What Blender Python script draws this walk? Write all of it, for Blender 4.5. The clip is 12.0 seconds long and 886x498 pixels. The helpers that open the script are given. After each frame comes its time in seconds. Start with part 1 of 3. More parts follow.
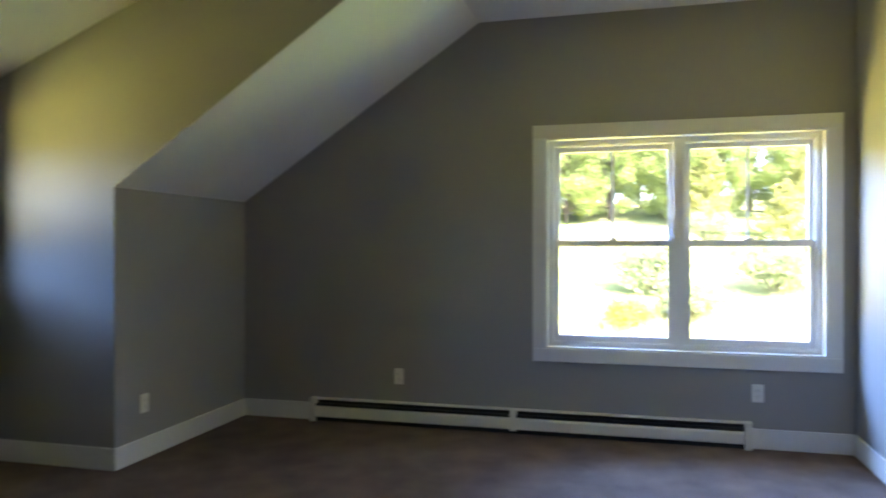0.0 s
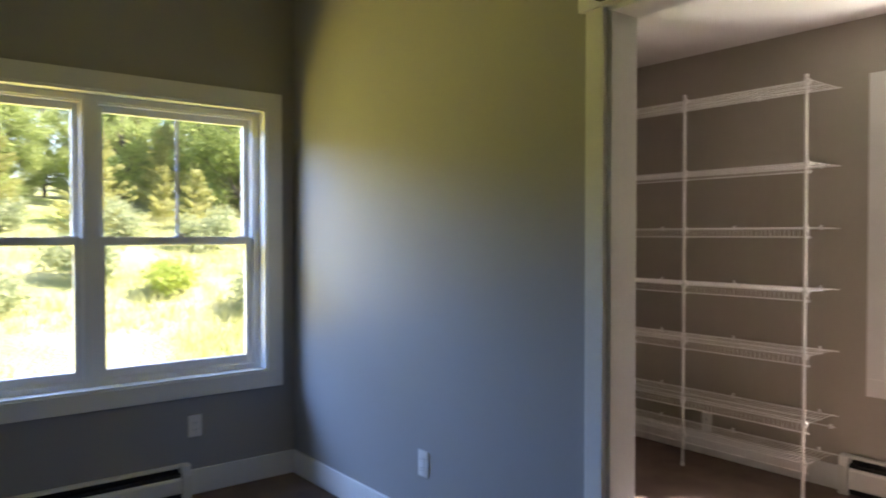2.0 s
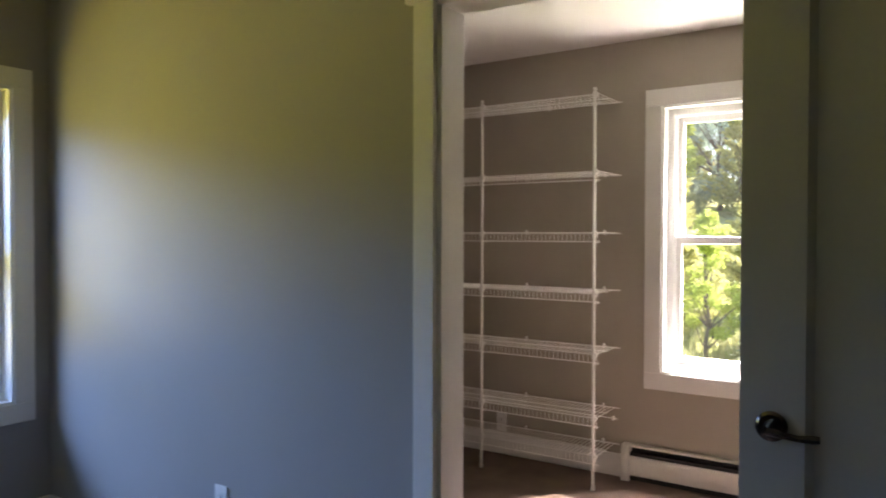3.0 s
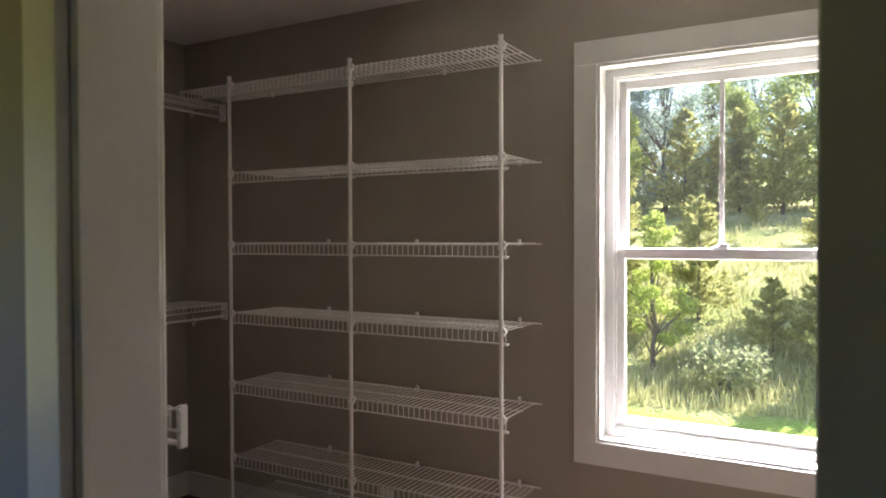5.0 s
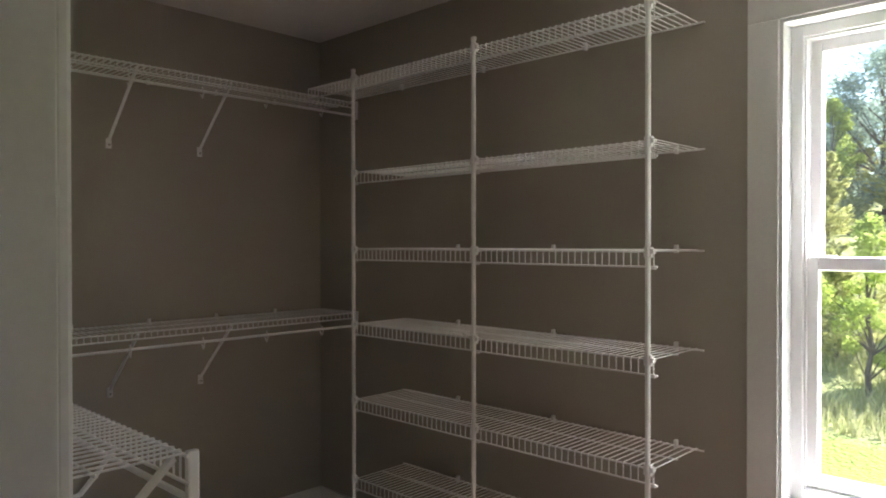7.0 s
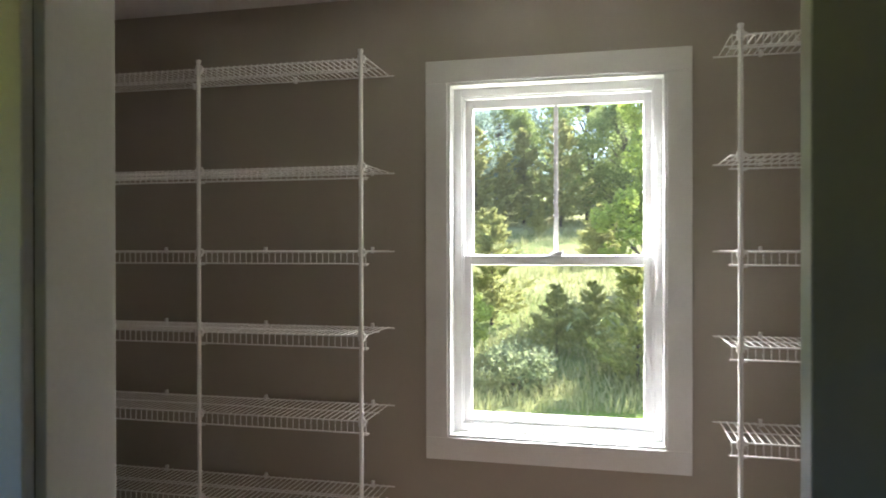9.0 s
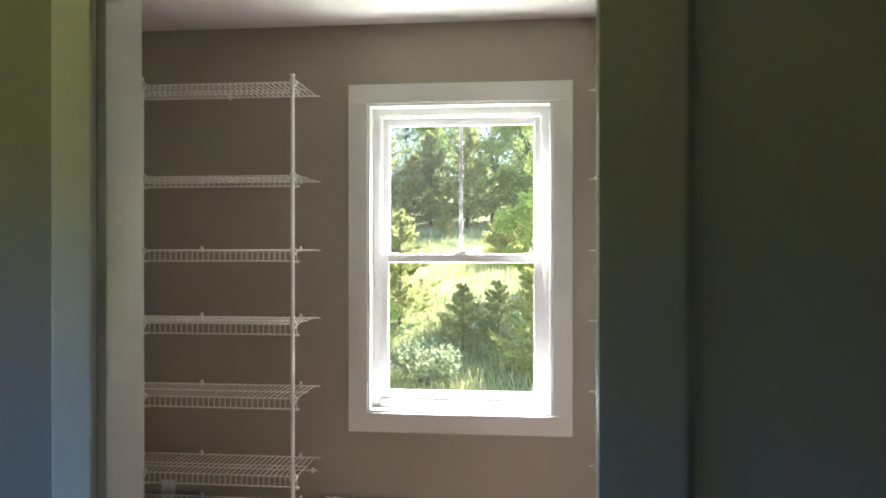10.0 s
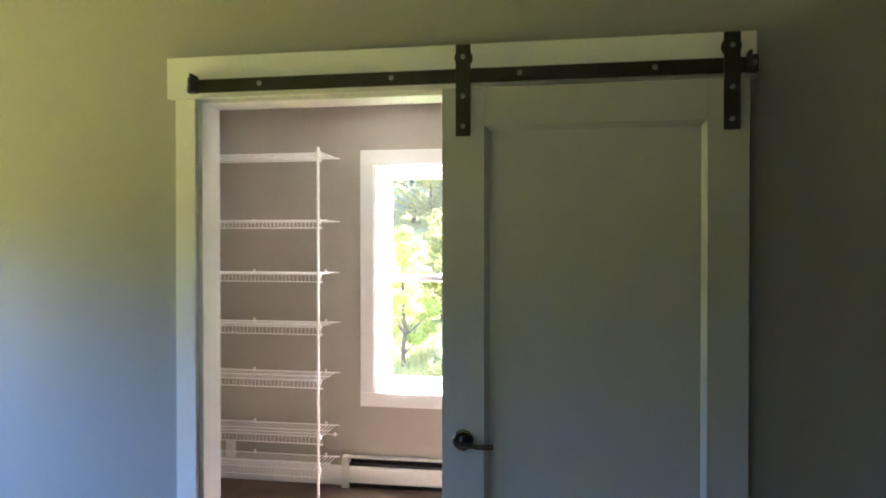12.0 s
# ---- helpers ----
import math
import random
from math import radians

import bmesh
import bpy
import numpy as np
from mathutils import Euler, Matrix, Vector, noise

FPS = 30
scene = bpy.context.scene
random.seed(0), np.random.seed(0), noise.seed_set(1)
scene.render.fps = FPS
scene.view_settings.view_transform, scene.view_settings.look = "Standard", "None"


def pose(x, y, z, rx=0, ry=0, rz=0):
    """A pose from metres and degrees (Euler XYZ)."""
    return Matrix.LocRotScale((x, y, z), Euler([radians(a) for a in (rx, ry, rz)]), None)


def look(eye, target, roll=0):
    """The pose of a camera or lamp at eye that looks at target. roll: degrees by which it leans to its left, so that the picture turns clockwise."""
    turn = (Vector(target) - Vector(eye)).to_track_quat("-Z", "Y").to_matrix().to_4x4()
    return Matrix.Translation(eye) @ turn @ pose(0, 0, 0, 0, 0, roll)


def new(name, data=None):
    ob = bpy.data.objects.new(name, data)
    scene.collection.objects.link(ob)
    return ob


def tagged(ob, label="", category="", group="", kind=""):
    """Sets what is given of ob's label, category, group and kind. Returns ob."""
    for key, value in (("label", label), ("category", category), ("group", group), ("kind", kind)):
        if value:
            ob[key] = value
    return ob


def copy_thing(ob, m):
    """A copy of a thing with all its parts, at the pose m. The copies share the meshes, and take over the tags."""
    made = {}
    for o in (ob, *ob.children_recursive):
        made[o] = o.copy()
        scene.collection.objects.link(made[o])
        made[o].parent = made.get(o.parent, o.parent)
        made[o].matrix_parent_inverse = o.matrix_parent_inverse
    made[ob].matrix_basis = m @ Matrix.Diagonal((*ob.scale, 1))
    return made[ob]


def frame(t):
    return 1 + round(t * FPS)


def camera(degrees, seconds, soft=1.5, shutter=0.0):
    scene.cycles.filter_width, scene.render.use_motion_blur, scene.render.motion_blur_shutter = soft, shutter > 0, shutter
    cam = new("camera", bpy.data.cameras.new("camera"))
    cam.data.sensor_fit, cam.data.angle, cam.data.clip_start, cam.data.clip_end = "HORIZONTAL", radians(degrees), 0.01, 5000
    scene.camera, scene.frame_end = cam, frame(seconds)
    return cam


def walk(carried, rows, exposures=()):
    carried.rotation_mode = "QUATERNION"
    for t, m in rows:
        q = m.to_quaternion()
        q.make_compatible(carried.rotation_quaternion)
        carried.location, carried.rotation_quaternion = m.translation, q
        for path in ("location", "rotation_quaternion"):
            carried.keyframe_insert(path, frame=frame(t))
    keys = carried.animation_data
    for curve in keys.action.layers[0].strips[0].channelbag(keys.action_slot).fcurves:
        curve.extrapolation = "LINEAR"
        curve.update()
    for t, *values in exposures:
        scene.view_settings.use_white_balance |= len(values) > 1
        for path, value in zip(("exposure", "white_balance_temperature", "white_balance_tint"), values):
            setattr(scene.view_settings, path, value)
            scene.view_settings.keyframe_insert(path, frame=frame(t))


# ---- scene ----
cam = camera(63.6, 12.0, soft=1.8, shutter=0.35)
PATH = [
    (0, (4.992, -1.362, 1.302), (3.058, -1.873, 1.298), 0.0),
    (0.5, (4.692, -1.594, 1.39), (2.693, -1.656, 1.347), -0.2),
    (1, (4.364, -1.74, 1.382), (2.386, -1.448, 1.335), -0.2),
    (1.5, (4.054, -1.853, 1.359), (2.223, -1.049, 1.32), -0.0),
    (2, (3.747, -1.868, 1.359), (2.179, -0.629, 1.321), -0.0),
    (2.5, (3.575, -1.901, 1.382), (2.245, -0.408, 1.345), -0.0),
    (3, (3.471, -1.824, 1.385), (2.371, -0.154, 1.346), 0.1),
    (3.5, (3.393, -1.589, 1.398), (2.465, 0.181, 1.35), -0.4),
    (3.7, (3.358, -1.449, 1.392), (2.462, 0.339, 1.348), -0.6),
    (5.3, (3.114, -0.435, 1.431), (2.079, 1.276, 1.401), -0.2),
    (5.5, (3.087, -0.338, 1.424), (2.004, 1.343, 1.396), -0.3),
    (6, (3.049, -0.13, 1.428), (1.783, 1.418, 1.401), -0.4),
    (6.5, (3.069, -0.092, 1.437), (1.681, 1.348, 1.412), -0.3),
    (6.7, (3.086, -0.098, 1.433), (1.664, 1.309, 1.411), -0.1),
    (8.3, (2.997, -0.512, 1.389), (2.244, 1.34, 1.395), 0.1),
    (8.5, (3.0, -0.588, 1.407), (2.345, 1.302, 1.401), 0.1),
    (9, (2.965, -0.774, 1.417), (2.512, 1.174, 1.41), -0.1),
    (9.5, (2.917, -0.97, 1.421), (2.64, 1.011, 1.414), -0.1),
    (10, (3.005, -1.239, 1.412), (2.808, 0.752, 1.407), -0.0),
    (10.5, (3.065, -1.514, 1.448), (2.899, 0.479, 1.441), 0.0),
    (11, (3.156, -1.817, 1.47), (2.983, 0.175, 1.453), 0.1),
    (11.5, (3.329, -2.068, 1.512), (3.125, -0.079, 1.498), 0.2),
    (12, (3.536, -2.358, 1.593), (3.196, -0.387, 1.575), -0.0),
]
walk(cam, [(t, look(e, g, r)) for t, e, g, r in PATH],
     exposures=[(0, 3.5, 6300, 21), (1, 3.2, 6500, 21), (2, 2.25, 6800, 22), (2.5, 2.15, 6900, 22), (3, 2.3, 6900, 23), (3.5, 2.5, 6900, 23), (3.7, 2.5, 6700, 21), (5.5, 1.55, 6400, 19), (6.5, 1.9, 6100, 15), (8.5, 1.6, 6200, 12), (9.5, 1.95, 6100, 11), (10.5, 2.35, 6100, 12), (11, 2.6, 6000, 15), (12, 3.5, 6050, 18)])

# ---- light ----
SUN_TO = Vector((0.50, 0.55, 0.76)).normalized()
world = bpy.data.worlds.new("sky_world")
scene.world = world
world.use_nodes = True
wn = world.node_tree
sky = wn.nodes.new("ShaderNodeTexSky")
sky.sky_type = "NISHITA"
sky.sun_disc = False
sky.sun_elevation = math.asin(SUN_TO.z)
sky.sun_rotation = math.atan2(SUN_TO.x, SUN_TO.y)
wn.nodes["Background"].inputs[1].default_value = 0.15
wn.links.new(sky.outputs[0], wn.nodes["Background"].inputs[0])
sun_data = bpy.data.lights.new("sun", "SUN")
sun_data.energy = 5.0
sun_data.angle = radians(0.5)
sun_data.color = (1.0, 0.95, 0.86)
sun = new("sun", sun_data)
sun.matrix_world = look(SUN_TO * 60, (0, 0, 0))


def skylight(name, eye, target, w, h, watts, color):
    """Area lamp outdoors that stands in for sky or sunlit ground beyond a window."""
    d = bpy.data.lights.new(name, "AREA")
    d.shape, d.size, d.size_y, d.energy, d.color = "RECTANGLE", w, h, watts, color
    ob = new(name, d)
    ob.matrix_world = look(eye, target)
    return ob


BLUE, OLIVE, WARM = (0.27, 0.50, 1.0), (1.0, 0.82, 0.16), (1.0, 0.94, 0.78)
# sky and sunlit meadow beyond the gable window
skylight("gable_sky", (-2.3, -2.6, 2.98), (0.2, -0.9, 1.1), 5.0, 1.2, 130.0, BLUE)
skylight("gable_ground", (-2.3, -2.6, -0.75), (0.2, -0.9, 1.6), 5.0, 2.2, 84.0, OLIVE)
# beyond the dormer window
skylight("dormer_sky", (4.4, -7.4, 2.3), (1.45, -4.7, 1.4), 3.0, 0.9, 25.0, BLUE)
skylight("dormer_ground", (4.4, -7.4, 0.3), (1.45, -4.7, 1.7), 3.0, 1.6, 36.0, OLIVE)
# beyond the closet window
skylight("closet_sky", (2.30, 3.1, 3.0), (2.2, 0.9, 0.4), 1.6, 0.9, 455.0, (1.0, 0.98, 0.94))
skylight("closet_ground", (2.75, 3.1, -0.4), (2.2, 0.9, 2.0), 1.6, 0.9, 42.0, WARM)


# ---- materials ----
def mat_base(name, rough=0.6, metal=0.0):
    m = bpy.data.materials.new(name)
    m.use_nodes = True
    b = m.node_tree.nodes["Principled BSDF"]
    b.inputs["Roughness"].default_value = rough
    b.inputs["Metallic"].default_value = metal
    return m, m.node_tree, b


def surface(name, c1, c2, scale=3.0, fine=120.0, bump=0.1, rough=0.6, metal=0.0, contrast=0.35, dist=0.002):
    """Two-scale mottled surface: broad tone drift and fine grain with relief."""
    m, nt, b = mat_base(name, rough, metal)
    tc = nt.nodes.new("ShaderNodeTexCoord")
    n1 = nt.nodes.new("ShaderNodeTexNoise")
    n1.inputs["Scale"].default_value = scale
    n1.inputs["Detail"].default_value = 5
    n2 = nt.nodes.new("ShaderNodeTexNoise")
    n2.inputs["Scale"].default_value = fine
    n2.inputs["Detail"].default_value = 3
    mix = nt.nodes.new("ShaderNodeMix")
    mix.data_type = "FLOAT"
    mix.inputs[0].default_value = contrast
    nt.links.new(tc.outputs["Object"], n1.inputs["Vector"])
    nt.links.new(tc.outputs["Object"], n2.inputs["Vector"])
    nt.links.new(n1.outputs[0], mix.inputs[2])
    nt.links.new(n2.outputs[0], mix.inputs[3])
    ramp = nt.nodes.new("ShaderNodeValToRGB")
    ramp.color_ramp.elements[0].position = 0.3
    ramp.color_ramp.elements[1].position = 0.7
    ramp.color_ramp.elements[0].color = (*c1, 1)
    ramp.color_ramp.elements[1].color = (*c2, 1)
    nt.links.new(mix.outputs[0], ramp.inputs[0])
    nt.links.new(ramp.outputs[0], b.inputs["Base Color"])
    bp = nt.nodes.new("ShaderNodeBump")
    bp.inputs["Strength"].default_value = bump
    bp.inputs["Distance"].default_value = dist
    nt.links.new(n2.outputs[0], bp.inputs["Height"])
    nt.links.new(bp.outputs[0], b.inputs["Normal"])
    return m


def leafy(name, c1, c2, trans=0.35):
    """Leaves: colour varies from leaf to leaf and some light passes through."""
    m, nt, b = mat_base(name, 0.55)
    geo = nt.nodes.new("ShaderNodeNewGeometry")
    ramp = nt.nodes.new("ShaderNodeValToRGB")
    ramp.color_ramp.elements[0].color = (*c1, 1)
    ramp.color_ramp.elements[1].color = (*c2, 1)
    nt.links.new(geo.outputs["Random Per Island"], ramp.inputs[0])
    nt.links.new(ramp.outputs[0], b.inputs["Base Color"])
    tr = nt.nodes.new("ShaderNodeBsdfTranslucent")
    nt.links.new(ramp.outputs[0], tr.inputs[0])
    mx = nt.nodes.new("ShaderNodeMixShader")
    mx.inputs[0].default_value = trans
    nt.links.new(b.outputs[0], mx.inputs[1])
    nt.links.new(tr.outputs[0], mx.inputs[2])
    nt.links.new(mx.outputs[0], nt.nodes["Material Output"].inputs[0])
    return m


M_WALL = surface("wall_paint_grey", (0.30, 0.295, 0.285), (0.335, 0.33, 0.32), 1.2, 260, 0.12, 0.75, dist=0.0006)
M_CLOSET = surface("wall_paint_taupe", (0.36, 0.330, 0.280), (0.40, 0.366, 0.312), 1.2, 260, 0.12, 0.75, dist=0.0006)
M_CEIL = surface("ceiling_paint", (0.74, 0.73, 0.72), (0.80, 0.79, 0.78), 1.5, 300, 0.15, 0.85, dist=0.0006)
M_TRIM = surface("trim_paint_white", (0.70, 0.70, 0.69), (0.78, 0.78, 0.77), 2.5, 90, 0.05, 0.38, dist=0.0005)
M_DOOR = surface("door_paint_grey", (0.40, 0.41, 0.41), (0.44, 0.45, 0.45), 2.0, 90, 0.06, 0.42, dist=0.0005)
M_VINYL = surface("window_vinyl_white", (0.78, 0.78, 0.78), (0.84, 0.84, 0.84), 3, 60, 0.03, 0.3, dist=0.0004)
M_WIRE = surface("wire_coating_white", (0.78, 0.78, 0.77), (0.84, 0.84, 0.83), 8, 150, 0.03, 0.35, dist=0.0003)
M_PLASTIC = surface("outlet_plastic_white", (0.74, 0.74, 0.72), (0.80, 0.80, 0.78), 10, 200, 0.02, 0.3, dist=0.0003)
M_HEAT = surface("heater_enamel_white", (0.66, 0.65, 0.62), (0.74, 0.73, 0.70), 4, 120, 0.04, 0.35, dist=0.0004)
# near-black colour stands in for shade in heater gaps and outlet slots
M_GAP_SHADE = surface("gap_shade_black", (0.010, 0.010, 0.010), (0.022, 0.021, 0.02), 20, 200, 0.2, 0.7)
M_FIN = surface("aluminium_fin", (0.25, 0.25, 0.25), (0.4, 0.4, 0.4), 20, 200, 0.1, 0.4, 0.9)
M_STEEL = surface("dark_bronze_steel", (0.030, 0.027, 0.024), (0.055, 0.050, 0.045), 12, 200, 0.15, 0.42, 0.7)
M_BOLT = surface("bolt_steel", (0.22, 0.22, 0.22), (0.36, 0.36, 0.36), 40, 300, 0.1, 0.3, 1.0)
M_HANDLE = surface("black_nickel", (0.10, 0.098, 0.10), (0.15, 0.147, 0.15), 20, 300, 0.03, 0.14, 1.0)
M_FLOOR = surface("brown_carpet", (0.095, 0.062, 0.047), (0.225, 0.155, 0.122), 4.5, 420, 0.9, 0.95, contrast=0.45, dist=0.006)
M_BARK = surface("bark", (0.06, 0.05, 0.04), (0.16, 0.13, 0.10), 6, 30, 0.6, 0.9, dist=0.03)
M_SIDING = surface("house_siding", (0.55, 0.55, 0.53), (0.62, 0.62, 0.60), 2, 80, 0.1, 0.6)
M_LEAF_A = leafy("leaf_green", (0.24, 0.31, 0.10), (0.48, 0.54, 0.20), 0.62)
M_LEAF_B = leafy("leaf_bright", (0.32, 0.40, 0.08), (0.56, 0.62, 0.18), 0.65)
# distance haze is put into this leaf colour: paler and bluer green
M_LEAF_HAZED = leafy("leaf_hazed", (0.20, 0.28, 0.24), (0.42, 0.50, 0.38), 0.6)
M_CEDAR = leafy("cedar_needles", (0.29, 0.31, 0.11), (0.60, 0.58, 0.24), 0.6)
M_SHRUB = leafy("shrub_leaves", (0.24, 0.29, 0.16), (0.50, 0.53, 0.30), 0.58)
M_TALL = leafy("tall_grass", (0.36, 0.38, 0.15), (0.64, 0.60, 0.34), 0.45)


def ground_material():
    m, nt, b = mat_base("meadow_ground", 0.95)
    tc = nt.nodes.new("ShaderNodeTexCoord")
    n1 = nt.nodes.new("ShaderNodeTexNoise")
    n1.inputs["Scale"].default_value = 0.22
    n1.inputs["Detail"].default_value = 8
    ramp = nt.nodes.new("ShaderNodeValToRGB")
    e = ramp.color_ramp.elements
    e[0].position, e[0].color = 0.35, (0.22, 0.27, 0.07, 1)
    e[1].position, e[1].color = 0.65, (0.44, 0.42, 0.20, 1)
    nt.links.new(tc.outputs["Object"], n1.inputs["Vector"])
    nt.links.new(n1.outputs[0], ramp.inputs[0])
    # mown lawn round the house, meadow beyond an uneven edge
    off = nt.nodes.new("ShaderNodeVectorMath")
    off.operation = "DISTANCE"
    off.inputs[1].default_value = (3.0, -1.5, -2.9)
    nt.links.new(tc.outputs["Object"], off.inputs[0])
    add = nt.nodes.new("ShaderNodeMath")
    add.operation = "MULTIPLY_ADD"
    add.inputs[1].default_value = 3.0
    nt.links.new(n1.outputs[0], add.inputs[0])
    nt.links.new(off.outputs["Value"], add.inputs[2])
    edge = nt.nodes.new("ShaderNodeMapRange")
    edge.inputs[1].default_value, edge.inputs[2].default_value = 19.6, 20.4
    nt.links.new(add.outputs[0], edge.inputs[0])
    lawn = nt.nodes.new("ShaderNodeMix")
    lawn.data_type = "RGBA"
    lawn.inputs[6].default_value = (0.27, 0.38, 0.06, 1)
    nt.links.new(edge.outputs[0], lawn.inputs[0])
    nt.links.new(ramp.outputs[0], lawn.inputs[7])
    nt.links.new(lawn.outputs[2], b.inputs["Base Color"])
    n2 = nt.nodes.new("ShaderNodeTexNoise")
    n2.inputs["Scale"].default_value = 9
    bp = nt.nodes.new("ShaderNodeBump")
    bp.inputs["Strength"].default_value = 0.8
    bp.inputs["Distance"].default_value = 0.2
    nt.links.new(tc.outputs["Object"], n2.inputs["Vector"])
    nt.links.new(n2.outputs[0], bp.inputs["Height"])
    nt.links.new(bp.outputs[0], b.inputs["Normal"])
    return m


def glass_material():
    m, nt, b = mat_base("window_glass", 0.02)
    out = nt.nodes["Material Output"]
    tr = nt.nodes.new("ShaderNodeBsdfTransparent")
    tr.inputs[0].default_value = (0.95, 0.965, 0.955, 1)
    gl = nt.nodes.new("ShaderNodeBsdfGlossy")
    gl.inputs["Roughness"].default_value = 0.02
    fr = nt.nodes.new("ShaderNodeFresnel")
    fr.inputs[0].default_value = 1.06
    mx = nt.nodes.new("ShaderNodeMixShader")
    nt.links.new(fr.outputs[0], mx.inputs[0])
    nt.links.new(tr.outputs[0], mx.inputs[1])
    nt.links.new(gl.outputs[0], mx.inputs[2])
    # faint translucent veil mixed into the panes, imitating haze and glare over the view
    haze = nt.nodes.new("ShaderNodeBsdfTranslucent")
    haze.inputs[0].default_value = (0.9, 0.9, 0.86, 1)
    haze_mix = nt.nodes.new("ShaderNodeMixShader")
    haze_mix.inputs[0].default_value = 0.0012
    nt.links.new(mx.outputs[0], haze_mix.inputs[1])
    nt.links.new(haze.outputs[0], haze_mix.inputs[2])
    nt.links.new(haze_mix.outputs[0], out.inputs[0])
    nt.nodes.remove(b)
    return m


M_GROUND = ground_material()
M_GLASS = glass_material()


# ---- mesh helpers ----
def box(bm, x0, x1, y0, y1, z0, z1, bevel=0.0):
    vs = [bm.verts.new((x, y, z)) for x in (x0, x1) for y in (y0, y1) for z in (z0, z1)]
    fs = [bm.faces.new([vs[i] for i in f]) for f in
          ((0, 1, 3, 2), (4, 6, 7, 5), (0, 4, 5, 1), (2, 3, 7, 6), (0, 2, 6, 4), (1, 5, 7, 3))]
    if bevel:
        es = list({e for f in fs for e in f.edges})
        bmesh.ops.bevel(bm, geom=es, offset=bevel, segments=2, affect="EDGES", profile=0.5)


def rod(bm, p, q, r, seg=6, r2=None, caps=True):
    p, q = Vector(p), Vector(q)
    r2 = r if r2 is None else r2
    d = (q - p).normalized()
    a = d.orthogonal().normalized()
    b = d.cross(a)
    ring = [[], []]
    for i in range(seg):
        k = 2 * math.pi * i / seg
        o = a * math.cos(k) + b * math.sin(k)
        ring[0].append(bm.verts.new(p + o * r))
        ring[1].append(bm.verts.new(q + o * r2))
    for i in range(seg):
        j = (i + 1) % seg
        bm.faces.new((ring[0][i], ring[0][j], ring[1][j], ring[1][i]))
    if caps:
        bm.faces.new(list(reversed(ring[0])))
        bm.faces.new(ring[1])


def prism(bm, pts, axis, a, b):
    """Extrude a 2D outline along axis from a to b. Outline coordinates are the two other axes in order."""
    def put(u, v, w):
        return {"x": (w, u, v), "y": (u, w, v), "z": (u, v, w)}[axis]
    lo = [bm.verts.new(put(u, v, a)) for u, v in pts]
    hi = [bm.verts.new(put(u, v, b)) for u, v in pts]
    n = len(pts)
    for i in range(n):
        j = (i + 1) % n
        bm.faces.new((lo[i], lo[j], hi[j], hi[i]))
    bm.faces.new(lo[::-1])
    bm.faces.new(hi)


def finish(bm, name, smooth=False):
    bmesh.ops.recalc_face_normals(bm, faces=bm.faces)
    me = bpy.data.meshes.new(name)
    bm.to_mesh(me)
    bm.free()
    if smooth:
        me.polygons.foreach_set("use_smooth", [True] * len(me.polygons))
    return me


def part(name, bm, material, parent=None, label="", smooth=False):
    me = finish(bm, name, smooth)
    me.materials.append(material)
    ob = new(name, me)
    if parent is not None:
        ob.parent = parent
    if label:
        ob["label"] = label
    return ob


def bpart(name, dims, material, parent=None, label="", bevel=0.0):
    bm = bmesh.new()
    box(bm, *dims, bevel)
    return part(name, bm, material, parent, label)


def empty(name, m, label, category, group="", kind=""):
    ob = new(name)
    ob.empty_display_size = 0.1
    ob.matrix_basis = m
    return tagged(ob, label, category, group, kind)


def structure(name, boxes, material, label, category):
    bm = bmesh.new()
    for b in boxes:
        box(bm, *b)
    return tagged(part(name, bm, material), label, category, kind="structure")


# ---- room numbers ----
CEIL, CLOSET_CEIL = 2.905, 2.485
XE = 6.3            # far end wall of the bedroom
KNEE_Y, KNEE_Z = -4.28, 1.655
BEND_Y = -2.414
CHEEK_X = 1.45
DORMER_Y, DORMER_E = -5.20, 4.75
BACK = 2.155        # closet window wall
CX0, CX1 = -0.03, 4.70
OUT = 0.17          # outer wall thickness


def dormer_z(y):
    return min(CEIL, 2.718 + 0.395 * (y + 4.151))


# ---- setting ----
structure("floor", [(-OUT, XE + OUT, DORMER_Y - OUT, 0.0, -0.25, 0.0), (-OUT - 0.03, XE + OUT, 0.0, BACK + OUT, -0.25, 0.0)],
          M_FLOOR, "brown short-pile carpet floor through both rooms", "floor")
# west wall with the twin window
WY0, WY1, WZ0, WZ1 = -1.940, -0.167, 0.602, 2.060
structure("wall_west", [(-OUT, 0, DORMER_Y - OUT, WY0, 0, 3.1), (-OUT, 0, WY1, 0.0, 0, 3.1),
                        (-OUT, 0, WY0, WY1, 0, WZ0), (-OUT, 0, WY0, WY1, WZ1, 3.1)],
          M_WALL, "grey painted gable wall with a twin window", "wall")
# wall between bedroom and closet, with the doorway
DX0, DX1, DZ = 2.245, 3.203, 2.105
structure("wall_north", [(0, DX0, 0, 0.064, 0, 3.1), (DX1, XE, 0, 0.064, 0, 3.1), (DX0, DX1, 0, 0.064, DZ, 3.1)],
          M_WALL, "grey painted wall with the closet doorway", "wall")
structure("wall_north_closet_face", [(CX0 - 0.17, DX0, 0.064, 0.128, 0, 3.1), (DX1, XE, 0.064, 0.128, 0, 3.1), (DX0, DX1, 0.064, 0.128, DZ, 3.1)],
          M_CLOSET, "taupe painted closet side of the doorway wall", "wall")
structure("wall_closet_west", [(CX0 - 0.17, CX0, 0.128, BACK + OUT, 0, 3.1)], M_CLOSET, "taupe painted closet side wall", "wall")
structure("wall_closet_east", [(CX1, CX1 + 0.12, 0.128, BACK, 0, 3.1)], M_CLOSET, "taupe painted closet end wall", "wall")
